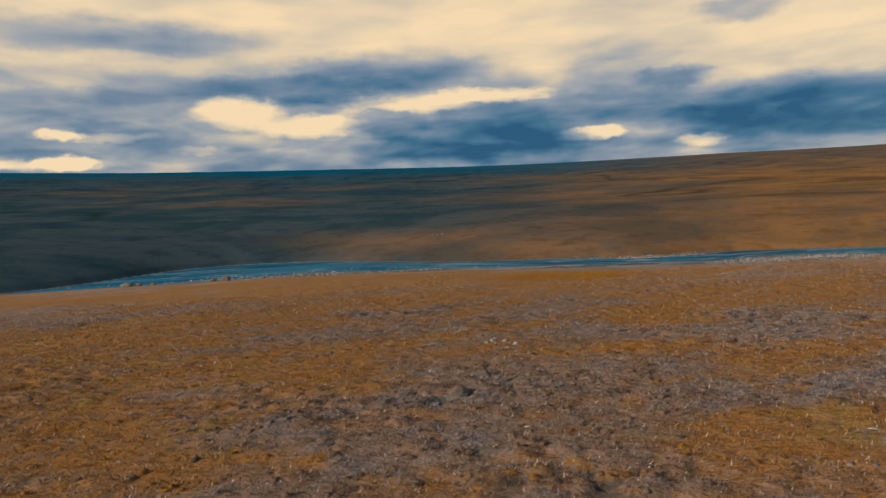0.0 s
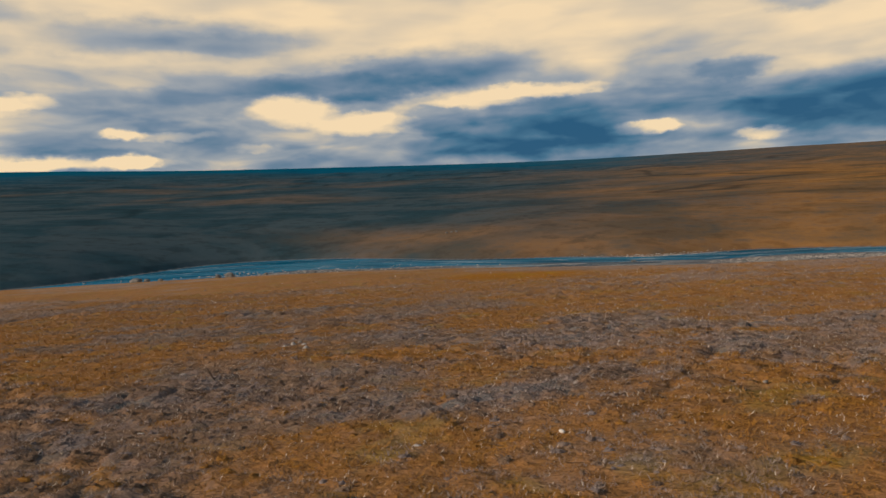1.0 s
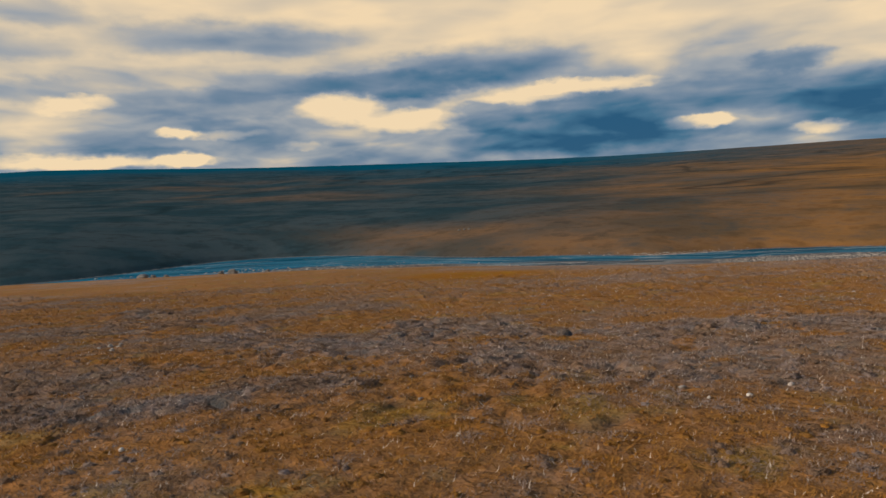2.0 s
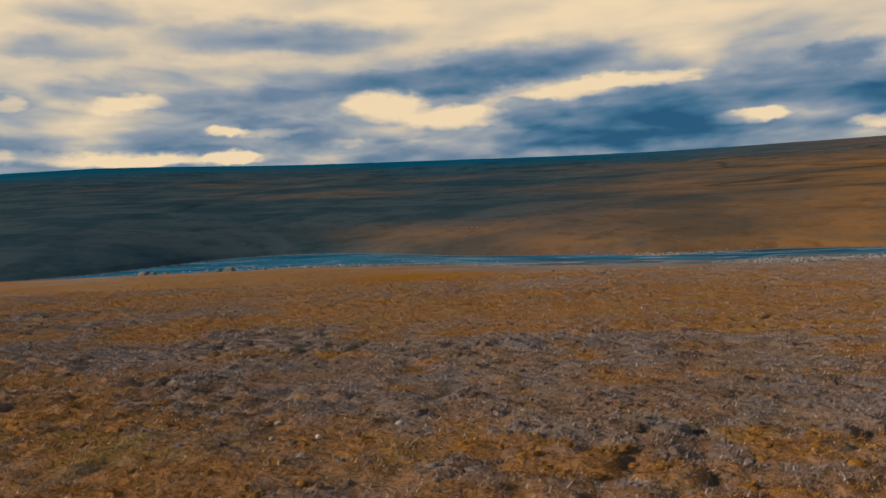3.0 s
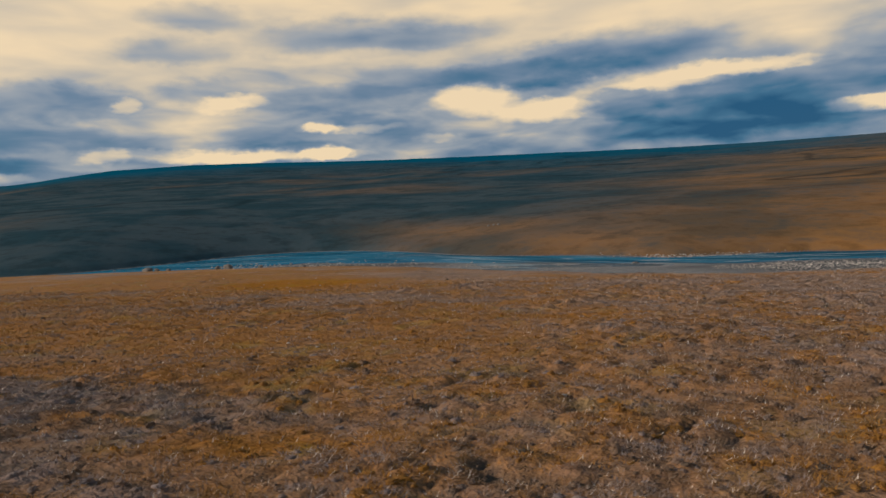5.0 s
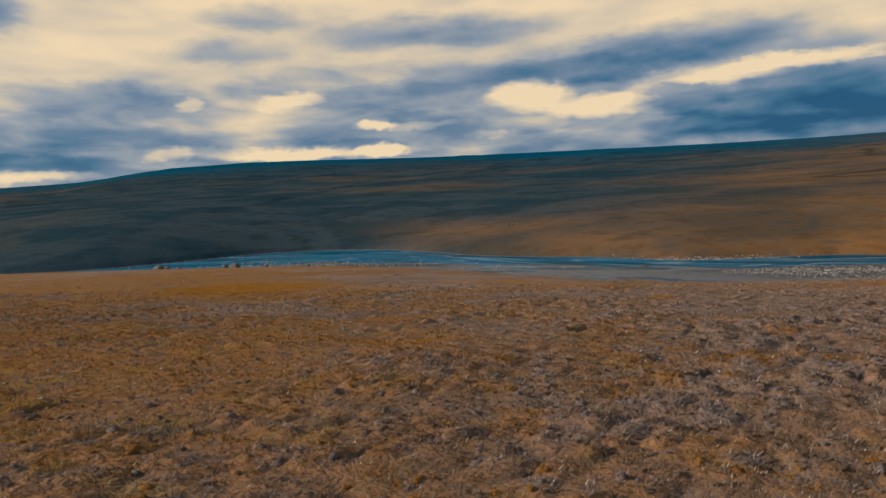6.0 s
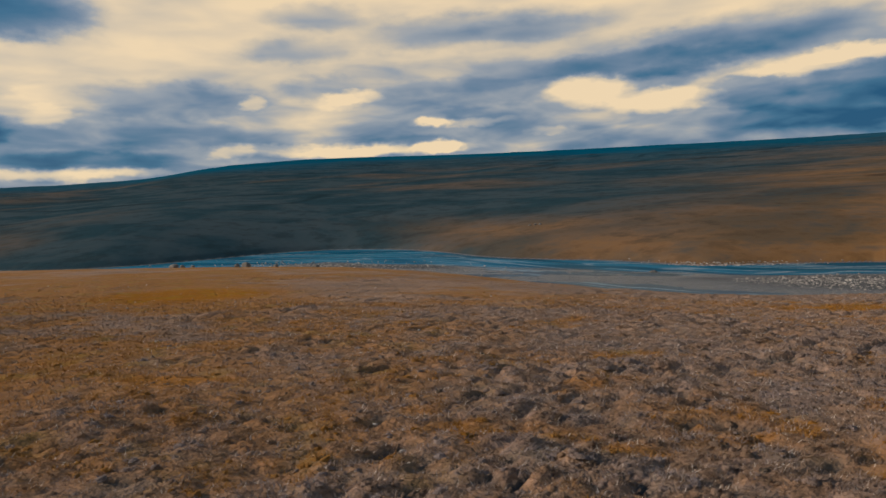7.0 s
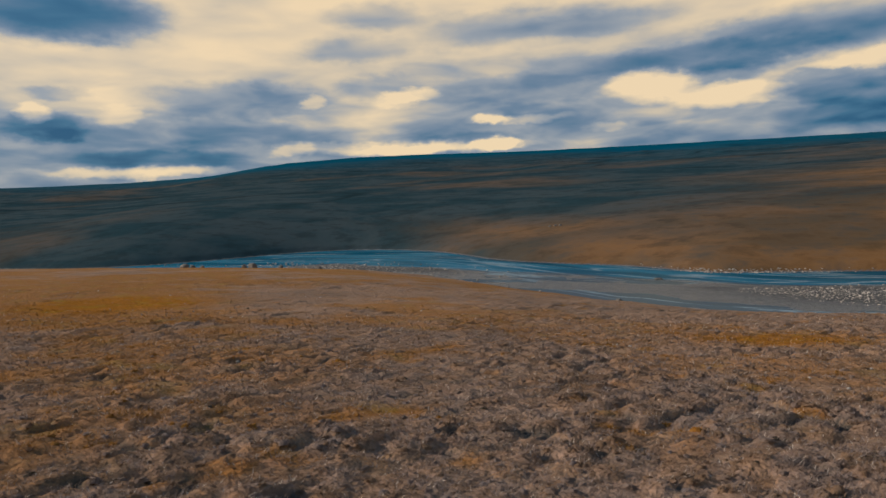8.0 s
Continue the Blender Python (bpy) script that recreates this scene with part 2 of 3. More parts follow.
def weight(me, name, values):
    me.attributes.new(name, "FLOAT", "POINT").data.foreach_set("value", np.ascontiguousarray(values, np.float32).ravel())


def mounds(x, y, size, seed):
    """Rounded heaps set close together: 1 on top, 0 in the gaps, and a number of its own (0 to 1) for each heap."""
    u, v = x / size, y / size
    iu, iv = np.floor(u), np.floor(v)
    best, own = np.zeros_like(u), np.zeros_like(u)
    for du in (-1, 0, 1):
        for dv in (-1, 0, 1):
            cu, cv = iu + du, iv + dv
            px, py = cu + 0.05 + 0.9 * hash01(cu, cv, seed), cv + 0.05 + 0.9 * hash01(cu, cv, seed + 1)
            mine = hash01(cu, cv, seed + 2)
            wide = 0.5 + 0.45 * mine
            rise = np.maximum(1 - ((u - px) ** 2 + (v - py) ** 2) / (wide * wide), 0)
            rise = rise * rise * (3 - 2 * rise) * (0.35 + 0.65 * ((mine * 7.3) % 1))
            own = np.where(rise > best, (mine * 13.7) % 1, own)
            best = np.maximum(best, rise)
    return best, own


def tussocks(x, y, lumpy):
    """Hummocks of the heath: low soft heaps with hollows between them. Height, hollows, and each heap's own number."""
    height, hollow, kind = (np.zeros_like(x) for _ in range(3))
    on = lumpy > 0
    px, py = x[on], y[on]
    wx = px + 0.3 * (fbm(px * 1.9, py * 1.9, 3, 71) - 0.5)
    wy = py + 0.3 * (fbm(px * 1.9, py * 1.9, 3, 73) - 0.5)
    heap, own = mounds(wx, wy, 0.39, 51)
    fine = fbm(wx * 5.5, wy * 5.5, 2, 55) - 0.5
    swell = fbm(px * 0.8, py * 0.8, 2, 75) - 0.5
    rough = smooth(fbm(px * 0.35, py * 0.42, 3, 63) + 0.16 * (smooth(px, 20, 29) - 0.6), 0.34, 0.6)
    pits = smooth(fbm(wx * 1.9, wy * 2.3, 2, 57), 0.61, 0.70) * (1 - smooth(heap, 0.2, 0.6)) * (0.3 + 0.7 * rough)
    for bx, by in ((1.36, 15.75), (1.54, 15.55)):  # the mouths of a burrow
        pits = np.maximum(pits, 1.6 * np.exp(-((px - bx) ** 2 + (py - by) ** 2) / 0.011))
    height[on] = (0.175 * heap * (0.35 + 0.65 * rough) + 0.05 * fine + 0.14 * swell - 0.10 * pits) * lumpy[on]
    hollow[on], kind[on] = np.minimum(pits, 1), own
    return height, hollow, kind


# runs of orange sedge and of grey heath: middle x, y, half length, half width, turn in degrees
SEDGE_WEST = [
    (7.3, 39.8, 4.2, 3.2, 45), (-12.2, 20.8, 4, 1.2, 0), (-4.2, 16.3, 4, 1.0, 10), (-2.7, 15.5, 6, 1.0, 0), (3.7, 14.1, 4, 0.9, -15),
    (-2.8, 27.2, 5, 1.4, -5), (1.6, 23.4, 4, 1.2, 55), (7.9, 12.9, 2.2, 0.9, 30), (12.3, 11.4, 1.6, 0.6, 0), (11.8, 19.3, 1.6, 0.8, 60),
    (10.0, 9.2, 2.6, 1.0, -35), (-5.9, 11.0, 2.5, 0.9, 0),
]
SEDGE_EAST = [
    (15.1, 28.0, 1.8, 0.7, 0), (19.1, 27.4, 2.2, 0.7, 15), (23.9, 25.8, 2.2, 0.7, 10), (18.2, 22.6, 1.8, 0.6, 15), (21.3, 22.3, 2.2, 0.6, 15),
    (24.8, 22.6, 1.6, 0.6, 15), (28.2, 37.0, 2.2, 0.6, 80), (31.1, 31.5, 1.3, 0.5, 70), (36.0, 44.0, 2.8, 1.3, 40),
    (20.9, 18.4, 1.6, 0.7, 0), (22.4, 15.8, 2.4, 0.8, 10), (31.6, 25.2, 1.2, 0.5, 20), (18.9, 13.5, 2.4, 0.6, 10),
]
HEATH_RUNS = [
    (-7.2, 24.6, 7, 1.6, 0), (5.5, 17.9, 4.5, 1.7, 8), (4.0, 11.0, 5, 1.8, 0), (15.2, 17.1, 3.5, 2.0, 20), (14.7, 10.5, 4, 1.5, 0),
    (22.9, 13.8, 2.2, 0.8, 20), (25.9, 19.1, 2.2, 0.8, 20), (17.4, 24.5, 3, 0.9, 0), (28.1, 24.1, 4, 2.0, 25), (29.0, 20.5, 3, 1.5, 20),
    (27.0, 32.7, 4, 2.6, 20), (33.0, 30.4, 4, 2.6, 20), (31.6, 23.8, 3, 1.3, 20),
]


def run_weight(x, y, runs):
    wx, wy = x + 2.2 * (fbm(x * 0.5, y * 0.5, 3, 77) - 0.5), y + 1.6 * (fbm(x * 0.5, y * 0.5, 3, 79) - 0.5)
    total = np.zeros_like(x)
    for cx, cy, length, width, turn in runs:
        c, q = math.cos(radians(turn)), math.sin(radians(turn))
        u, v = ((wx - cx) * c + (wy - cy) * q) / length, (-(wx - cx) * q + (wy - cy) * c) / width
        total = np.maximum(total, np.exp(-u ** 4 - v * v))
    return total


def wild_patches(x, y):
    """Where orange sedge grows (0 to 1), and where grey heath does."""
    big = fbm(x * 0.075, y * 0.13, 4, 61)
    mid = fbm(x * 0.5, y * 0.7, 3, 67)
    east = smooth(x, 19, 29)
    sedge = (0.62 - 0.22 * east) * smooth(big + 0.5 * (mid - 0.5) - 0.09 * (east - 0.5), 0.40, 0.64)
    strip = np.exp(-(((x - 7.2) / 6) ** 2 + ((y - 40.8) / 5.5) ** 2) ** 2) + np.exp(-(((x - 36) / 2.4) ** 2 + ((y - 43.5) / 2.0) ** 2) ** 2)
    sedge = np.maximum(np.maximum(sedge, (0.35 + 0.6 * mid) * run_weight(x, y, SEDGE_WEST + SEDGE_EAST)), 1.0 * strip)
    tuft = smooth(fbm(x * 1.2, y * 1.6, 2, 87), 0.70, 0.82) * 0.6
    heath = 0.75 * smooth(fbm(x * 0.13 + 40, y * 0.2, 4, 69) + 0.15 * east, 0.54, 0.68)
    heath = np.maximum(heath, run_weight(x, y, HEATH_RUNS)) * (1 - 0.8 * np.clip(sedge, 0, 1))
    return np.maximum(sedge, tuft), heath * smooth(near_bank(x) - y, 12, 26)


# ---------------------------------------------------------------- materials


def material(name):
    m = bpy.data.materials.new(name)
    m.use_nodes = True
    return m, Nodes(m.node_tree)


def surface(n, colour, rough=0.9, bump=None, strength=0.4, distance=0.03, spec=0.2, **more):
    ins = {"Base Color": colour, "Roughness": rough, "Specular IOR Level": spec, **more}
    if bump is not None:
        ins["Normal"] = n.add("ShaderNodeBump", {"Height": bump, "Strength": strength, "Distance": distance}).outputs[0]
    out = n.add("ShaderNodeBsdfPrincipled", ins)
    n.add("ShaderNodeOutputMaterial", (out.outputs[0],))


def ground_material():
    m, n = material("tundra")
    at = n.add("ShaderNodeTexCoord").outputs["Object"]

    def w(name):
        return n.add("ShaderNodeAttribute", attribute=name).outputs["Fac"]
    grain = n.noise(at, 9.0, 5.0, 0.65)
    fine = n.noise(at, 34.0, 3.0, 0.6)
    clump = n.noise(at, 2.3, 4.0, 0.6, 0.6)
    wide = n.noise(at, 0.16, 5.0, 0.6)
    far = n.noise(n.vec("MULTIPLY", at, (0.011, 0.014, 0.02)), 1.0, 6.0, 0.65)
    belt = n.noise(n.vec("MULTIPLY", at, (0.05, 0.06, 0.03)), 1.0, 6.0, 0.6, 0.5)
    brown = n.mix(n.remap(wide, 0.35, 0.65), (0.205, 0.130, 0.084), (0.295, 0.178, 0.110))
    brown = n.mix(n.remap(clump, 0.42, 0.66), brown, (0.19, 0.135, 0.103))
    grey = n.mix(n.remap(grain, 0.35, 0.68), (0.12, 0.10, 0.092), (0.275, 0.213, 0.202))
    orange = n.mix(n.remap(grain, 0.3, 0.7), (0.27, 0.110, 0.015), (0.42, 0.168, 0.018))
    orange = n.mix(n.remap(n.noise(at, 0.8, 3.0, 0.6), 0.52, 0.68, 0.0, 0.8), orange, (0.33, 0.19, 0.014))
    colour = n.mix(n.math("MULTIPLY", w("heath"), 0.85), brown, grey)
    heap = n.ramp(n.math("ADD", w("kind"), n.remap(grain, 0.3, 0.7, -0.1, 0.1)), [
        (0.0, (0.15, 0.096, 0.066)), (0.32, (0.27, 0.168, 0.105)), (0.5, (0.25, 0.188, 0.172)), (0.68, (0.135, 0.142, 0.148)),
        (0.92, (0.26, 0.195, 0.145)), (1.0, (0.31, 0.15, 0.035))])
    colour = n.mix(n.remap(n.noise(at, 1.1, 3.0, 0.6), 0.3, 0.6, 0.25, 0.7), colour, heap)
    # paler riverside grass; the brighter light there is also put into this colour
    colour = n.mix(n.math("MULTIPLY", w("dry_lit"), n.remap(wide, 0.3, 0.6, 0.35, 0.8)), colour, n.mix(n.remap(grain, 0.3, 0.7), (0.30, 0.19, 0.123), (0.47, 0.305, 0.212)))
    sedge = n.math("MULTIPLY", w("sedge"), n.remap(clump, 0.3, 0.6, 0.75, 1.15), clamp=True)
    colour = n.mix(n.math("MULTIPLY", sedge, 0.95), colour, orange)
    # the slope across the river: dark heath with rusty stretches, bluish distance haze painted in under the ridge
    # cloud shade over the slope is put into this dark base colour
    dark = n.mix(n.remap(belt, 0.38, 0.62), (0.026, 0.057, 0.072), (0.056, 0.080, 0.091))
    # distance haze, put into the base colour towards the ridge
    dark = n.mix(w("haze_blue"), dark, (0.002, 0.086, 0.148))
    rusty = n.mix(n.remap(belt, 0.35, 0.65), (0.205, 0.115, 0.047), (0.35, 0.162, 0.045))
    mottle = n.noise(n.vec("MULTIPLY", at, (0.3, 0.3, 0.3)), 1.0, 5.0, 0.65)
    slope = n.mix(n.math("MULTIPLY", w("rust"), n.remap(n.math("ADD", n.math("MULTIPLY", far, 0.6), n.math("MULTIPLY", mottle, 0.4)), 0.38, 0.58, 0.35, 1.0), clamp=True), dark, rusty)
    slope = n.mix(n.math("MULTIPLY", n.remap(mottle, 0.46, 0.66, 0.0, 0.4), n.remap(w("haze_blue"), 0.2, 1.0, 1.0, 0.2)), slope, (0.018, 0.028, 0.031))
    slope = n.mix(n.math("MULTIPLY", w("dark_line"), 0.55), slope, (0.008, 0.018, 0.022))
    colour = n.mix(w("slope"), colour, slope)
    colour = n.mix(n.math("MULTIPLY", n.remap(fine, 0.4, 0.75, 0.0, 0.28), n.math("SUBTRACT", 1.0, w("slope"))), colour, (0.035, 0.028, 0.024))
    # shade inside hollows and burrow mouths, painted into the base colour
    colour = n.mix(n.math("MULTIPLY", w("pit_shade"), 0.8), colour, (0.013, 0.042, 0.052))
    pebbles = n.add("ShaderNodeTexVoronoi", {"Vector": at, "Scale": 5.0})
    stone = n.mix(n.remap(grain, 0.3, 0.7), (0.07, 0.072, 0.075), (0.15, 0.145, 0.14))
    stone = n.mix(0.35, stone, n.ramp(pebbles.outputs["Color"], [(0.2, (0.05, 0.052, 0.055)), (0.9, (0.24, 0.225, 0.21))]))
    colour = n.mix(w("gravel"), colour, stone)
    rough = n.remap(w("wet"), 0.0, 1.0, 0.95, 0.35)
    hummock = n.noise(n.vec("MULTIPLY", at, (0.8, 1.2, 1.0)), 4.5, 4.0, 0.62, 0.3)
    height = n.math("ADD", n.math("MULTIPLY", hummock, n.remap(w("heath"), 0.0, 1.0, 0.9, 1.7)), n.math("MULTIPLY", grain, 0.35))
    surface(n, colour, rough, height, 1.0, n.remap(w("slope"), 0.0, 1.0, 0.12, 0.10), n.remap(w("wet"), 0.0, 1.0, 0.0, 0.3))
    return m


def water_material():
    m, n = material("river_water")
    at = n.add("ShaderNodeTexCoord").outputs["Object"]
    shallow = n.add("ShaderNodeAttribute", attribute="shallow").outputs["Fac"]
    ripple = n.noise(n.vec("MULTIPLY", at, (0.9, 2.4, 1.0)), 1.3, 5.0, 0.6)
    along = n.add("ShaderNodeSeparateXYZ", (at,)).outputs[0]
    across = n.add("ShaderNodeAttribute", attribute="across").outputs["Fac"]
    flow = n.add("ShaderNodeCombineXYZ", (n.math("MULTIPLY", along, 0.04), n.math("MULTIPLY", across, 0.35), 0.0)).outputs[0]
    long = n.noise(flow, 1.0, 4.0, 0.6, 0.5)
    riffle = n.noise(flow, 0.8, 2.0, 0.5, 0.8)
    # the sky's blue reflection is mostly put into this diffuse colour
    colour = n.mix(n.remap(long, 0.4, 0.6), (0.003, 0.075, 0.135), (0.012, 0.15, 0.25))
    colour = n.mix(n.math("MULTIPLY", shallow, 0.85), colour, (0.095, 0.098, 0.100))
    foam = n.math("MULTIPLY", n.remap(n.math("ABSOLUTE", n.math("SUBTRACT", riffle, 0.5)), 0.0, 0.03, 1.0, 0.0), n.remap(ripple, 0.3, 0.55))
    colour = n.mix(n.math("MULTIPLY", foam, 0.7), colour, (0.30, 0.38, 0.42))
    rough = n.remap(long, 0.35, 0.65, 0.10, 0.22)
    tilt = n.add("ShaderNodeBump", {"Height": ripple, "Strength": 0.08, "Distance": 0.05}).outputs[0]
    body = n.add("ShaderNodeBsdfDiffuse", {"Color": colour})
    shine = n.add("ShaderNodeBsdfGlossy", {"Color": (0.55, 0.78, 1.0, 1), "Roughness": rough, "Normal": tilt})
    both = n.add("ShaderNodeMixShader", (n.remap(shallow, 0.0, 1.0, 0.17, 0.11), body.outputs[0], shine.outputs[0]))
    n.add("ShaderNodeOutputMaterial", (both.outputs[0],))
    return m


def rock_material(name, dark, light):
    m, n = material(name)
    at = n.add("ShaderNodeTexCoord").outputs["Object"]
    own = n.add("ShaderNodeNewGeometry").outputs["Random Per Island"]
    a = n.noise(at, 3.0, 6.0, 0.65)
    colour = n.mix(n.remap(a, 0.3, 0.7), dark, light)
    colour = n.mix(n.math("MULTIPLY", own, 0.7), colour, n.mix(0.5, dark, (0.06, 0.06, 0.06)))
    surface(n, colour, 0.8, a, 0.6, 0.08)
    return m


TUNDRA = ground_material()
WATER = water_material()
PALE_STONE = rock_material("pale_stone", (0.26, 0.235, 0.215), (0.66, 0.60, 0.54))
DEAD_WOOD = rock_material("dead_wood", (0.035, 0.022, 0.015), (0.09, 0.055, 0.036))
GREY_ROCK = rock_material("grey_rock", (0.09, 0.085, 0.08), (0.34, 0.31, 0.28))

# ---------------------------------------------------------------- ground and river


def sweep(x):
    """The bend of the camera's path: rows of the ground follow it, closest where it passes nearest."""
    return 0.0155 * np.clip(x, 0, 40) ** 2


def build_ground():
    fx = spacing([(-72, -34, 0.5), (-34, -15, 0.2), (-15, 44, 0.085)])
    xs = np.concatenate([grow(fx[0], -0.6, 1.05, 4400)[::-1], fx, grow(fx[-1], 0.1, 1.055, 4400)])
    fy = spacing([(-26, 3.6, 0.5), (3.6, 22, 0.08), (22, 36, 0.15), (36, 122, 0.4)])
    ys = np.concatenate([grow(fy[0], -0.3, 1.15, 4400)[::-1], fy, grow(fy[-1], 0.5, 1.045, 4400)])
    gx, gy = np.meshgrid(xs, ys)
    gy = gy + sweep(gx)
    z, gravel, dn, df, bar, r, az = land(gx, gy)
    sedge, heath = wild_patches(gx, gy)
    near = np.clip(dn, 0, 1e9) > 0
    off = gy - sweep(gx)
    fade = (1 - smooth(gx, 46, 75)) * smooth(gx, -60, -20) * smooth(off, 2.4, 3.8) * (1 - smooth(gy, 58, 72))
    lumps, pits, kind = tussocks(gx, gy, fade * near * (0.55 + 0.45 * heath) * (1 - 0.55 * np.clip(sedge, 0, 1)) * smooth(dn, 0.5, 6))
    z = z + lumps
    me = grid_mesh("ground", xs, ys, z)
    me.vertices.foreach_set("co", np.stack([gx, gy, z], -1).astype(np.float32).ravel())
    me.update()
    slope = smooth(df, -3.0, -1.5)
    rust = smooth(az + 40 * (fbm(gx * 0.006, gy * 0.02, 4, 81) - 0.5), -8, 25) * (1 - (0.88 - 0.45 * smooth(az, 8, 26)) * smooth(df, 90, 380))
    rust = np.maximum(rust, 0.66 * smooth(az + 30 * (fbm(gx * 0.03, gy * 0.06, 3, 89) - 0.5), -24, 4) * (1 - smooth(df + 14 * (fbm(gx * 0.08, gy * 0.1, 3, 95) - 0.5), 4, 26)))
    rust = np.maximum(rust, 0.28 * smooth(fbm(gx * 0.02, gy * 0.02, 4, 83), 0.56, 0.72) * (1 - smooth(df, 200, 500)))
    # weight of the painted haze: grows with range, less to the right
    haze_blue = smooth(r + 500 * (fbm(gx * 0.004, gy * 0.004, 3, 85) - 0.5), 250, 900) * (1 - 0.85 * smooth(az, 0, 24)) * (1 - 0.5 * smooth(-az, 44, 58))
    rust = np.maximum(rust, 0.8 * smooth(az, 10, 20) * smooth(r, 1200, 1380))
    weight(me, "haze_blue", haze_blue)
    weight(me, "sedge", np.clip(sedge, 0, 1) * near)
    weight(me, "heath", np.clip(heath, 0, 1) * near)
    weight(me, "pit_shade", pits * near * fade * (1 - 0.8 * np.clip(sedge, 0, 1)))
    weight(me, "kind", kind)
    weight(me, "dry_lit", (1 - smooth(dn, 20, 58)) * near)
    weight(me, "gravel", gravel)
    weight(me, "wet", gravel * (1 - np.clip(bar * 1.4, 0, 1)) * (1 - smooth(z, 0.02, 0.12)))
    weight(me, "slope", slope)
    # thin dark lines across the slope, in colour only, without relief of their own
    dark_line = 1 - smooth(np.abs(fbm(gx * 0.007, gy * 0.017, 3, 99) - 0.5), 0.0, 0.018)
    weight(me, "dark_line", dark_line * smooth(df, 25, 70) * (1 - smooth(r, 500, 900)))
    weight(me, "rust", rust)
    me.materials.append(TUNDRA)
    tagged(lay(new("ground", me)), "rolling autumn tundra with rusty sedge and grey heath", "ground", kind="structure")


build_ground()


def build_river():
    xs = np.concatenate([grow(-72, -1, 1.1, 4300)[::-1], np.arange(-72, 62, 0.7), grow(61.3, 0.8, 1.1, 4300)])
    side = np.linspace(0, 1, 41)
    gx = np.tile(xs, (len(side), 1))
    gy = near_bank(gx) - 0.3 + (far_bank(gx) - near_bank(gx) + 0.8) * side[:, None]
    me = grid_mesh("river", xs, side, np.zeros_like(gx))
    co = np.stack([gx, gy, np.zeros_like(gx)], -1).astype(np.float32)
    me.vertices.foreach_set("co", co.ravel())
    me.update()
    weight(me, "across", np.tile(side[:, None], (1, len(xs))) * (far_bank(gx) - near_bank(gx)))
    shallow = smooth(land(gx, gy)[0], -0.22, -0.03)
    edge = (1 - smooth(gy - near_bank(gx), 1.5, 5.0)) * smooth(gx, -6, 14)
    weight(me, "shallow", np.maximum(shallow, 0.85 * edge))
    me.materials.append(WATER)
    tagged(lay(new("river", me)), "shallow blue river winding over gravel flats", "river", kind="structure")


build_river()

# ---------------------------------------------------------------- stones and boulders


def lump(bm, centre, size, rng, rings=2):
    """A rough stone: an icosphere pushed in and out."""
    made = bmesh.ops.create_icosphere(bm, subdivisions=rings, radius=1.0)["verts"]
    turn = Euler((rng.uniform(0, 6), rng.uniform(0, 6), rng.uniform(0, 6))).to_matrix()
    at = Vector((rng.uniform(0, 50), rng.uniform(0, 50), 0))
    for v in made:
        p = turn @ v.co
        p *= 1 + 0.35 * noise.noise(p * 1.1 + at) + 0.12 * noise.noise(p * 3.1 + at)
        v.co = Vector((p.x * size[0], p.y * size[1], p.z * size[2])) + centre


def height_at(x, y):
    return float(land(np.array([x]), np.array([y]))[0][0])


def stone_field(name, label, spots, mat):
    """spots: (x, y, radius)."""
    base = bmesh.new()
    bmesh.ops.create_icosphere(base, subdivisions=1, radius=1.0)
    bv = np.array([v.co[:] for v in base.verts])
    bf = np.array([[v.index for v in f.verts] for f in base.faces])
    base.free()
    xs, ys, rs = (np.array(c) for c in zip(*spots))
    zs = np.maximum(land(xs, ys)[0], 0.0)
    g = np.random.default_rng(11)
    verts = bv[None] * (1 + g.uniform(-0.22, 0.22, (len(xs), len(bv), 1)))
    ang = g.uniform(0, 6.28, len(xs))
    c, q = np.cos(ang)[:, None], np.sin(ang)[:, None]
    sx, sy, sz = rs[:, None] * g.uniform(0.8, 1.4, (len(xs), 1)), rs[:, None] * g.uniform(0.6, 1.0, (len(xs), 1)), rs[:, None] * g.uniform(0.4, 0.75, (len(xs), 1))
    vx, vy, vz = verts[..., 0] * sx, verts[..., 1] * sy, verts[..., 2] * sz
    co = np.stack([vx * c - vy * q + xs[:, None], vx * q + vy * c + ys[:, None], vz + zs[:, None] + 0.2 * sz], -1).reshape(-1, 3)
    faces = (bf[None] + (np.arange(len(xs)) * len(bv))[:, None, None]).reshape(-1, 3)
    me = tri_mesh(name, co, faces)
    me.materials.append(mat)
    return tagged(lay(new(name, me)), label, "stones", kind="stuff")


def tri_mesh(name, co, faces):
    me = bpy.data.meshes.new(name)
    me.vertices.add(len(co))
    me.vertices.foreach_set("co", np.ascontiguousarray(co, np.float32).ravel())
    me.loops.add(faces.size)
    me.loops.foreach_set("vertex_index", np.ascontiguousarray(faces, np.int32).ravel())
    me.polygons.add(len(faces))
    me.polygons.foreach_set("loop_start", np.arange(0, faces.size, 3, dtype=np.int32))
    me.update()
    return me


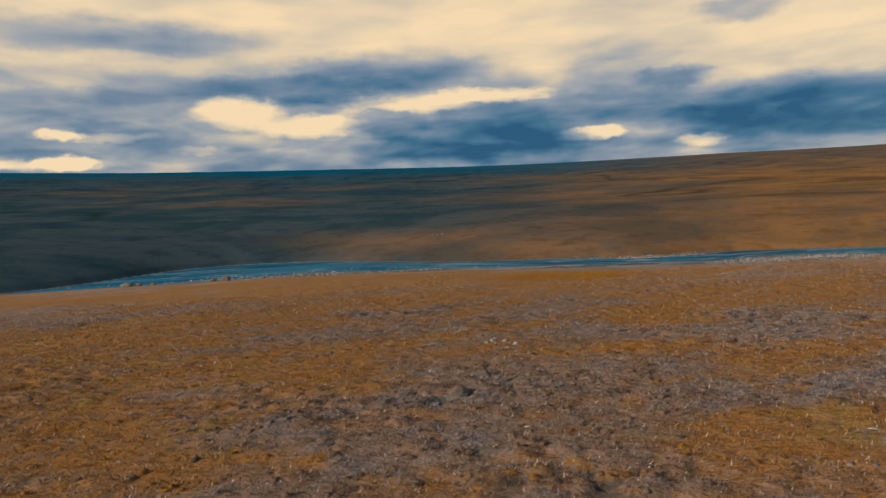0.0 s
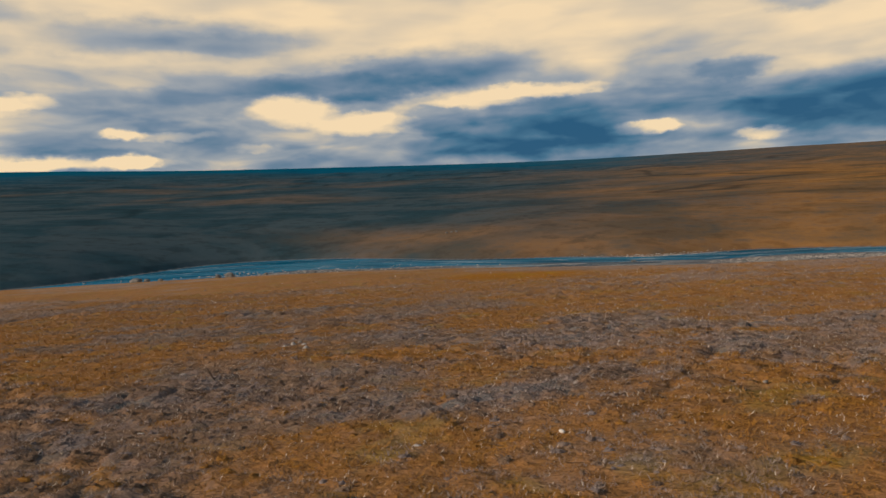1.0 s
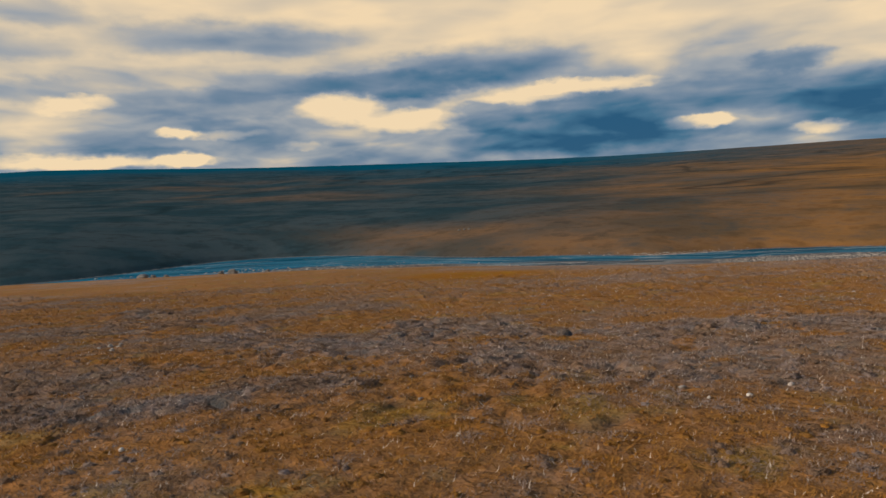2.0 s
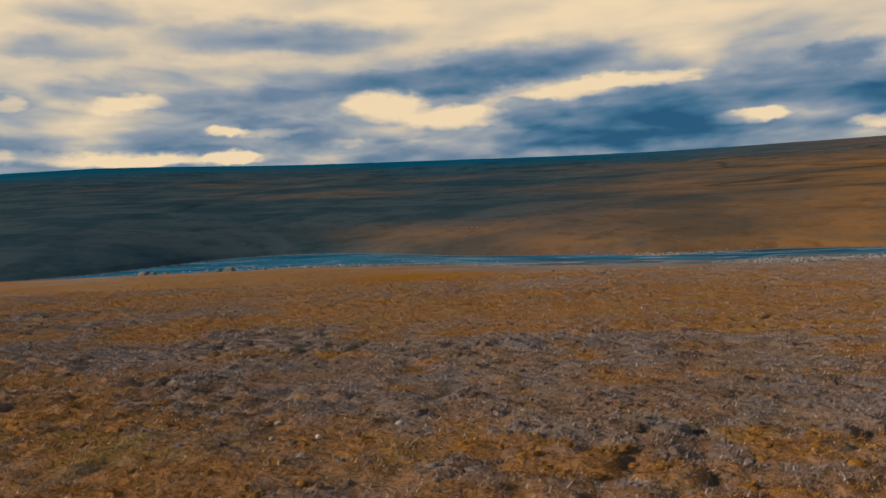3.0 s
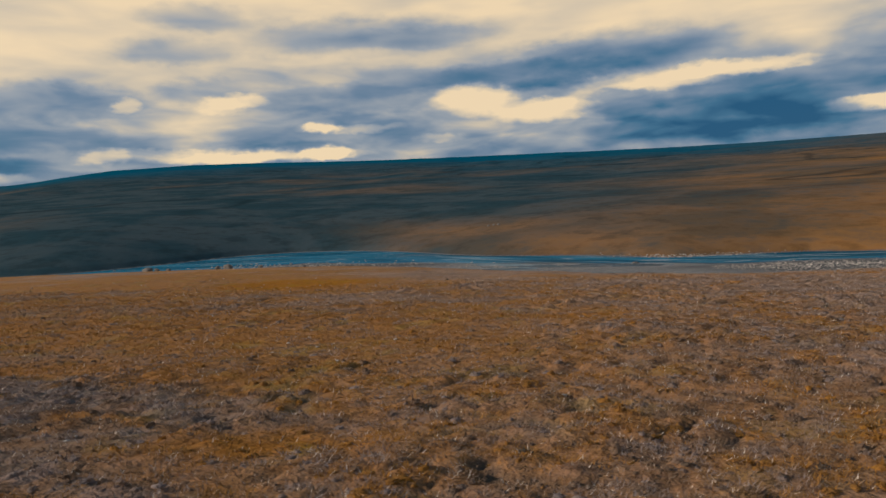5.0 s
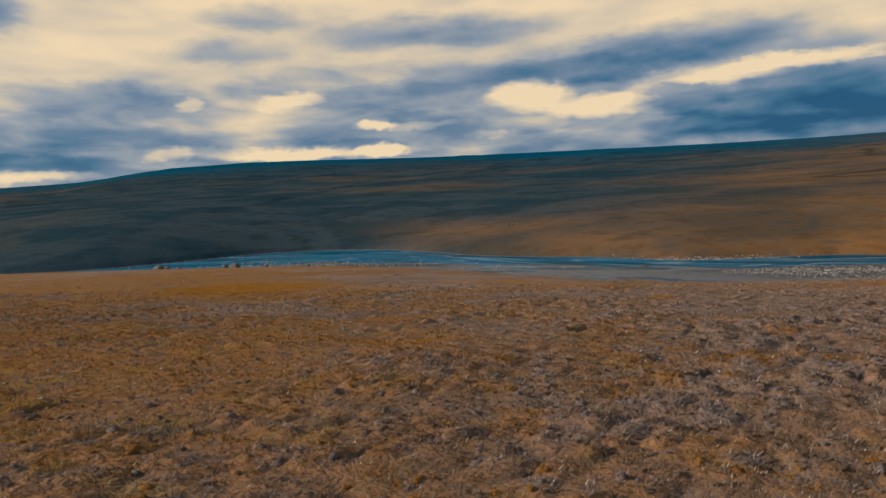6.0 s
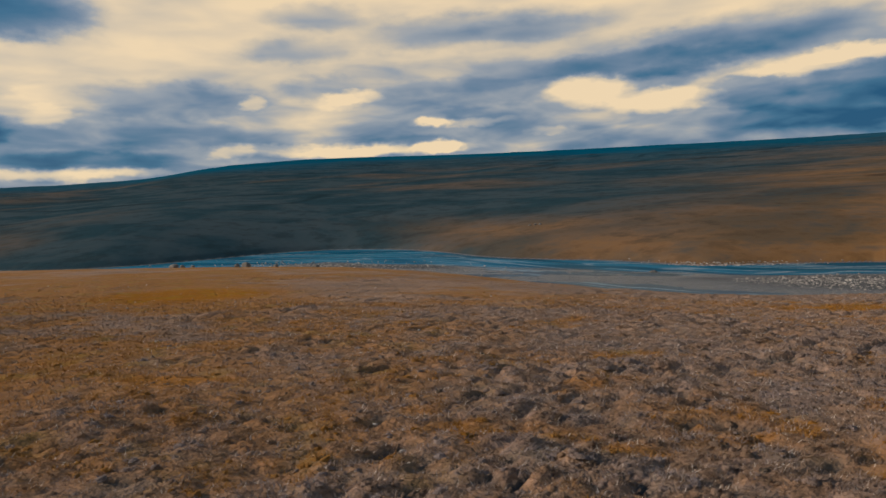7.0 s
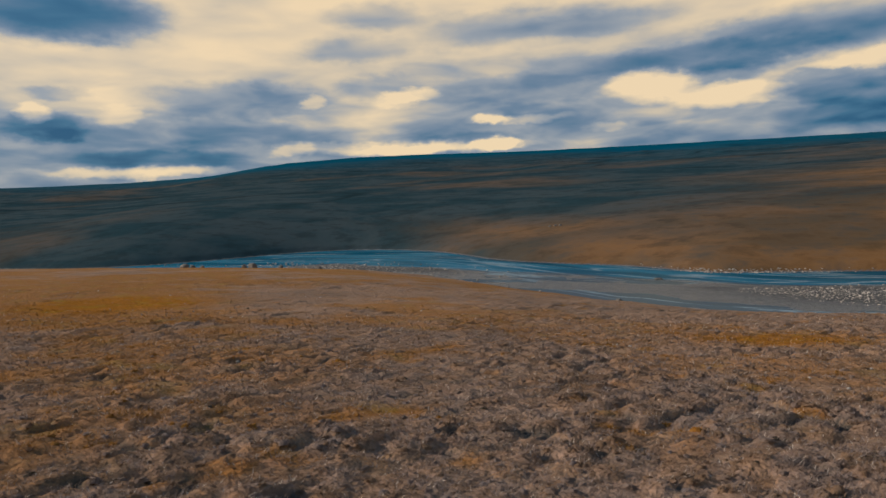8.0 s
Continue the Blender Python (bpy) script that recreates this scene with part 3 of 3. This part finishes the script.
def scatter_stones():
    rng = random.Random(3)
    spots = []
    for _ in range(3400):  # the pale gravel bar
        x, y = rng.gauss(40, 8), rng.gauss(75.2, 2.1)
        if x > 29.4 and abs(y - 75.2) < 0.6 * (x - 28):
            spots.append((x, y, rng.choice((0.02, 0.03, 0.04, 0.05, 0.085)) * rng.uniform(0.7, 1.3)))
    for _ in range(260):  # along the foot of the far bank
        x = rng.gauss(27.5, 3.5)
        spots.append((x, float(far_bank(np.array([x]))[0]) + rng.uniform(-0.8, 0.7), rng.uniform(0.04, 0.12)))
    for _ in range(520):  # the spit on the near side
        x = rng.gauss(-13, 11)
        spots.append((x, float(near_bank(np.array([x]))[0]) + abs(rng.gauss(0, 3.6)) - 0.3, rng.uniform(0.04, 0.15)))
    stone_field("river_stones", "pale weathered stones on the river gravel", spots, PALE_STONE)
    spots = [(rng.uniform(-8, 44), rng.uniform(8, 50), rng.uniform(0.02, 0.06)) for _ in range(500)]
    stone_field("heath_stones", "small pale stones lying among the heath", spots, PALE_STONE)


scatter_stones()


def boulder(x, y, size, mat, label):
    bm = bmesh.new()
    rng = random.Random(int(x * 10) + int(y * 7))
    lump(bm, Vector((0, 0, size[2] * 0.55)), size, rng, 3)
    me = bpy.data.meshes.new("boulder")
    bm.to_mesh(me)
    bm.free()
    me.polygons.foreach_set("use_smooth", np.ones(len(me.polygons), bool))
    me.materials.append(mat)
    ob = lay(new("boulder", me), (x, y, height_at(x, y) - size[2] * 0.15))
    tagged(ob, label, "boulder", group="boulders by the river")


boulder(-25.0, 76.9, (0.60, 0.42, 0.46), GREY_ROCK, "blocky grey boulder at the river's edge")
boulder(-26.4, 76.8, (0.34, 0.3, 0.3), GREY_ROCK, "grey boulder lying against a larger one")
boulder(-35.4, 74.9, (0.75, 0.45, 0.36), GREY_ROCK, "pale grey boulder at the river's edge")
boulder(-34.2, 75.2, (0.35, 0.3, 0.26), GREY_ROCK, "small pale boulder at the river's edge")
boulder(-32.8, 75.6, (0.3, 0.25, 0.22), GREY_ROCK, "small dark boulder at the river's edge")
boulder(-20.9, 77.6, (0.3, 0.24, 0.24), GREY_ROCK, "small dark boulder at the river's edge")
boulder(-15.4, 78.2, (0.55, 0.36, 0.26), GREY_ROCK, "low dark boulder on the gravel spit")
boulder(22.4, 80.0, (0.38, 0.24, 0.16), GREY_ROCK, "dark flat boulder standing in the river")
boulder(23.1, 67.8, (0.2, 0.16, 0.14), GREY_ROCK, "small flat boulder on wet gravel")
for _x, _y in ((-1.5, 110.6), (-0.7, 110.7), (0.1, 110.6)):
    boulder(_x, _y, (0.22, 0.18, 0.16), GREY_ROCK, "small dark boulder on the far slope")
for _x, _y, _r in ((1.62, 15.45, 0.06), (1.42, 16.0, 0.045), (1.12, 16.1, 0.055), (1.2, 16.4, 0.04), (0.98, 15.9, 0.04)):
    boulder(_x, _y, (_r * 1.3, _r, _r * 0.9), PALE_STONE, "small pale stone turned up beside a burrow")

def tube(bm, points, radii, sides=6):
    """A round bent stalk through points, with a radius for each."""
    rings = []
    for k, p in enumerate(points):
        p = Vector(p)
        way = (Vector(points[min(k + 1, len(points) - 1)]) - Vector(points[max(k - 1, 0)])).normalized()
        turn = way.to_track_quat("Z", "X")
        rings.append([bm.verts.new(p + turn @ Vector((math.cos(a), math.sin(a), 0)) * radii[k])
                      for a in (2 * math.pi * i / sides for i in range(sides))])
    for low, high in zip(rings, rings[1:]):
        for i in range(sides):
            bm.faces.new((low[i], low[(i + 1) % sides], high[(i + 1) % sides], high[i]))
    bm.faces.new(rings[0][::-1])
    bm.faces.new(rings[-1])


def dead_branch(x, y):
    """A weathered dwarf willow branch with two broken twigs, stuck in the heath."""
    bm = bmesh.new()
    tube(bm, [(0.10, 0, -0.03), (0.05, 0.01, 0.06), (0.0, 0, 0.13), (-0.06, 0.02, 0.21), (-0.09, 0.02, 0.27)], (0.022, 0.019, 0.016, 0.011, 0.006))
    tube(bm, [(0.03, 0.005, 0.09), (0.07, 0.03, 0.14), (0.09, 0.06, 0.17)], (0.011, 0.008, 0.004))
    tube(bm, [(-0.03, 0.01, 0.17), (-0.03, -0.03, 0.23), (-0.02, -0.05, 0.26)], (0.009, 0.006, 0.003))
    me = bpy.data.meshes.new("dead_branch")
    bm.to_mesh(me)
    bm.free()
    me.materials.append(DEAD_WOOD)
    ob = lay(new("dead_branch", me), (x, y, height_at(x, y)))
    tagged(ob, "dark weathered dead branch leaning in the orange sedge", "branch")


dead_branch(0.76, 12.3)

# ---------------------------------------------------------------- heath plants


def tone_ramp(n, tone):
    """Dark moss, brown stalks, pale parched heath, then rusty and yellow sedge."""
    return n.ramp(tone, [(0.0, (0.04, 0.05, 0.042)), (0.22, (0.16, 0.108, 0.078)), (0.45, (0.262, 0.166, 0.106)),
                         (0.65, (0.27, 0.217, 0.205)), (0.8, (0.27, 0.135, 0.04)), (1.0, (0.37, 0.165, 0.028))])


def plant_material():
    m, n = material("heath_leaves")
    tone = n.add("ShaderNodeAttribute", attribute="tone").outputs["Fac"]
    own = n.add("ShaderNodeNewGeometry").outputs["Random Per Island"]
    colour = tone_ramp(n, tone)
    colour = n.mix(n.math("MULTIPLY", own, 0.4), colour, n.mix(0.5, colour, (0.04, 0.032, 0.026)))
    colour = n.mix(n.remap(own, 0.92, 0.97, 0.0, 0.9), colour, (0.70, 0.60, 0.50))  # pale straw stalks, their sun glints put into the colour
    surface(n, colour, 0.85, spec=0.04)
    return m


def heath_spots(count, seed, reach, meadow):
    """Random places on the near shoulder, thinning out away from the camera's line, with what grows there."""
    g = np.random.default_rng(seed)
    x = g.uniform(-26, 46, count)
    y = sweep(x) + 3 - reach * np.log(1 - g.random(count) * 0.93)
    off = y - sweep(x)
    keep = (off > 3.2) & (x > -6 - 0.75 * off)
    x, y = x[keep], y[keep]
    sedge, heath = wild_patches(x, y)
    z, _, dn, *_ = land(x, y)
    bump, pits, kind = tussocks(x, y, (0.55 + 0.45 * heath) * (1 - 0.55 * np.clip(sedge, 0, 1)))
    open_ground = np.clip(np.maximum(sedge * 1.3, 0.75 * (1 - heath)), 0, 1)
    keep = (g.random(len(x)) < (0.35 + 4.0 * bump) * (1 - pits) * (1 - (1 - meadow) * open_ground)) & (dn > 2)
    x, y, z, sedge, heath, kind, dn = (v[keep] for v in (x, y, z + bump, sedge, heath, kind, dn))
    k = len(x)
    near_by = fbm(x * 0.9, y * 1.1, 3, 91)
    tone = 0.20 + 0.42 * near_by + g.uniform(-0.07, 0.07, k)
    tone = np.where(fbm(x * 1.7, y * 2.1, 2, 93) < 0.18 + 0.5 * heath, 0.52 + 0.16 * near_by + g.uniform(-0.05, 0.05, k), tone)
    heaped = np.interp(kind, [0, 0.4, 0.55, 0.75, 0.93, 1], [0.22, 0.40, 0.58, 0.67, 0.5, 0.82]) + g.uniform(-0.06, 0.06, k)
    tone = np.where(g.random(k) < 0.6, heaped, tone)
    tone = tone + 0.55 * (1 - smooth(dn, 22, 56)) * (0.55 - tone)  # paler towards the river: tan grass, and brighter light put into the tone
    rusty = fbm(x * 1.4, y * 1.9, 3, 97) < 0.16 + 0.62 * np.clip(sedge, 0, 1)
    tone = np.where(rusty, 0.76 + 0.22 * near_by + g.uniform(-0.04, 0.08, k), tone)
    tone = np.where(g.random(k) < 0.015, g.uniform(0.05, 0.2, k), tone)
    return g, x, y, z, tone


def heath_plants(count, seed, blades, label):
    """Low tufts of heath and sedge: each tuft a fan of narrow blades."""
    g, x, y, z, tone = heath_spots(count, seed, 13, 1.0)
    k = len(x)
    size = g.uniform(0.022, 0.05, k) * (1 + (y - sweep(x)) / 30)
    ang = g.uniform(0, 2 * np.pi, (k, blades))
    lean = g.uniform(0.2, 1.5, (k, blades)) * size[:, None]
    tall = g.uniform(0.2, 1.05, (k, blades)) * size[:, None]
    wide = g.uniform(0.05, 0.11, (k, blades)) * size[:, None]
    root = g.uniform(0.0, 1.6, (k, blades)) * size[:, None]
    dx, dy = np.cos(ang), np.sin(ang)
    bx, by = x[:, None] + dx * root, y[:, None] + dy * root
    low = z[:, None] + 0.0 * dx
    a = np.stack([bx - dy * wide, by + dx * wide, low], -1)
    b = np.stack([bx + dy * wide, by - dx * wide, low], -1)
    c = np.stack([bx + dx * lean, by + dy * lean, z[:, None] + 0.015 + 0.7 * tall], -1)
    co = np.stack([a, b, c], 2).reshape(-1, 3)
    me = tri_mesh("heath_plants", co, np.arange(len(co)).reshape(-1, 3))
    weight(me, "tone", np.repeat(tone, blades * 3))
    me.materials.append(PLANT)
    tagged(lay(new("heath_plants", me)), label, "heath", kind="stuff")


def heath_cushions(count, seed, blades, label):
    """Low ragged cushions of dwarf shrub, pressed close together: a core with a coat of short shoots."""
    g, x, y, z, tone = heath_spots(count, seed, 15, 0.15)
    k, sides = len(x), 5
    rad = (0.03 + 0.06 * g.random(k) ** 2)[:, None]
    tall = rad * g.uniform(0.25, 0.55, k)[:, None]
    ang = g.uniform(0, 6.28, k)[:, None] + np.arange(sides)[None] * (2 * np.pi / sides)
    long = g.uniform(0.75, 1.35, k)[:, None]
    rings = []
    for scale, up in ((1.0, -0.35), (0.7, 0.6)):
        r = rad * scale * g.uniform(0.7, 1.3, (k, sides))
        rings.append(np.stack([x[:, None] + np.cos(ang) * r * long, y[:, None] + np.sin(ang) * r / long,
                               z[:, None] + tall * up * g.uniform(0.6, 1.4, (k, sides))], -1))
    top = np.stack([x[:, None] + g.uniform(-0.3, 0.3, (k, 1)) * rad, y[:, None] + g.uniform(-0.3, 0.3, (k, 1)) * rad,
                    z[:, None] + tall], -1)
    core = np.concatenate([rings[0], rings[1], top], 1)
    turn = g.uniform(0, 2 * np.pi, (k, blades))
    dx, dy = np.cos(turn), np.sin(turn)
    root, reach = rad * g.uniform(0.1, 0.7, (k, blades)), rad * g.uniform(0.5, 1.25, (k, blades))
    wide, rise = rad * g.uniform(0.10, 0.24, (k, blades)), tall * g.uniform(0.4, 2.2, (k, blades))
    bx, by = x[:, None] + dx * root, y[:, None] + dy * root
    base = z[:, None] + tall * 0.35 + 0 * dx
    shoots = np.stack([np.stack([bx - dy * wide, by + dx * wide, base], -1), np.stack([bx + dy * wide, by - dx * wide, base], -1),
                       np.stack([x[:, None] + dx * reach, y[:, None] + dy * reach, z[:, None] + rise], -1)], 2).reshape(k, -1, 3)
    tris = []
    for i in range(sides):
        j = (i + 1) % sides
        tris += [(i, j, sides + j), (i, sides + j, sides + i), (sides + i, sides + j, 2 * sides)]
    tris += [(2 * sides + 1 + 3 * i, 2 * sides + 2 + 3 * i, 2 * sides + 3 + 3 * i) for i in range(blades)]
    n_each = 2 * sides + 1 + 3 * blades
    co = np.concatenate([core, shoots], 1)
    faces = (np.array(tris)[None] + (np.arange(k) * n_each)[:, None, None]).reshape(-1, 3)
    me = tri_mesh("heath_cushions", co.reshape(-1, 3), faces)
    weight(me, "tone", np.repeat(tone, n_each))
    me.materials.append(CUSHION)
    tagged(lay(new("heath_cushions", me)), label, "heath", kind="stuff")


def cushion_material():
    m, n = material("heath_cushion")
    at = n.add("ShaderNodeTexCoord").outputs["Object"]
    tone = n.add("ShaderNodeAttribute", attribute="tone").outputs["Fac"]
    own = n.add("ShaderNodeNewGeometry").outputs["Random Per Island"]
    grain = n.noise(at, 26.0, 4.0, 0.7)
    colour = tone_ramp(n, tone)
    colour = n.mix(n.remap(grain, 0.42, 0.68, 0.0, 0.35), colour, (0.06, 0.042, 0.032))
    colour = n.mix(n.math("MULTIPLY", own, 0.35), colour, n.mix(0.5, colour, (0.06, 0.05, 0.042)))
    surface(n, colour, 0.9, grain, 1.0, 0.05, spec=0.03)
    return m


PLANT = plant_material()
CUSHION = cushion_material()
heath_cushions(80000, 17, 9, "low rounded cushions of brown and grey heath")
heath_plants(560000, 7, 6, "low brown and grey heath tufts covering the ground")
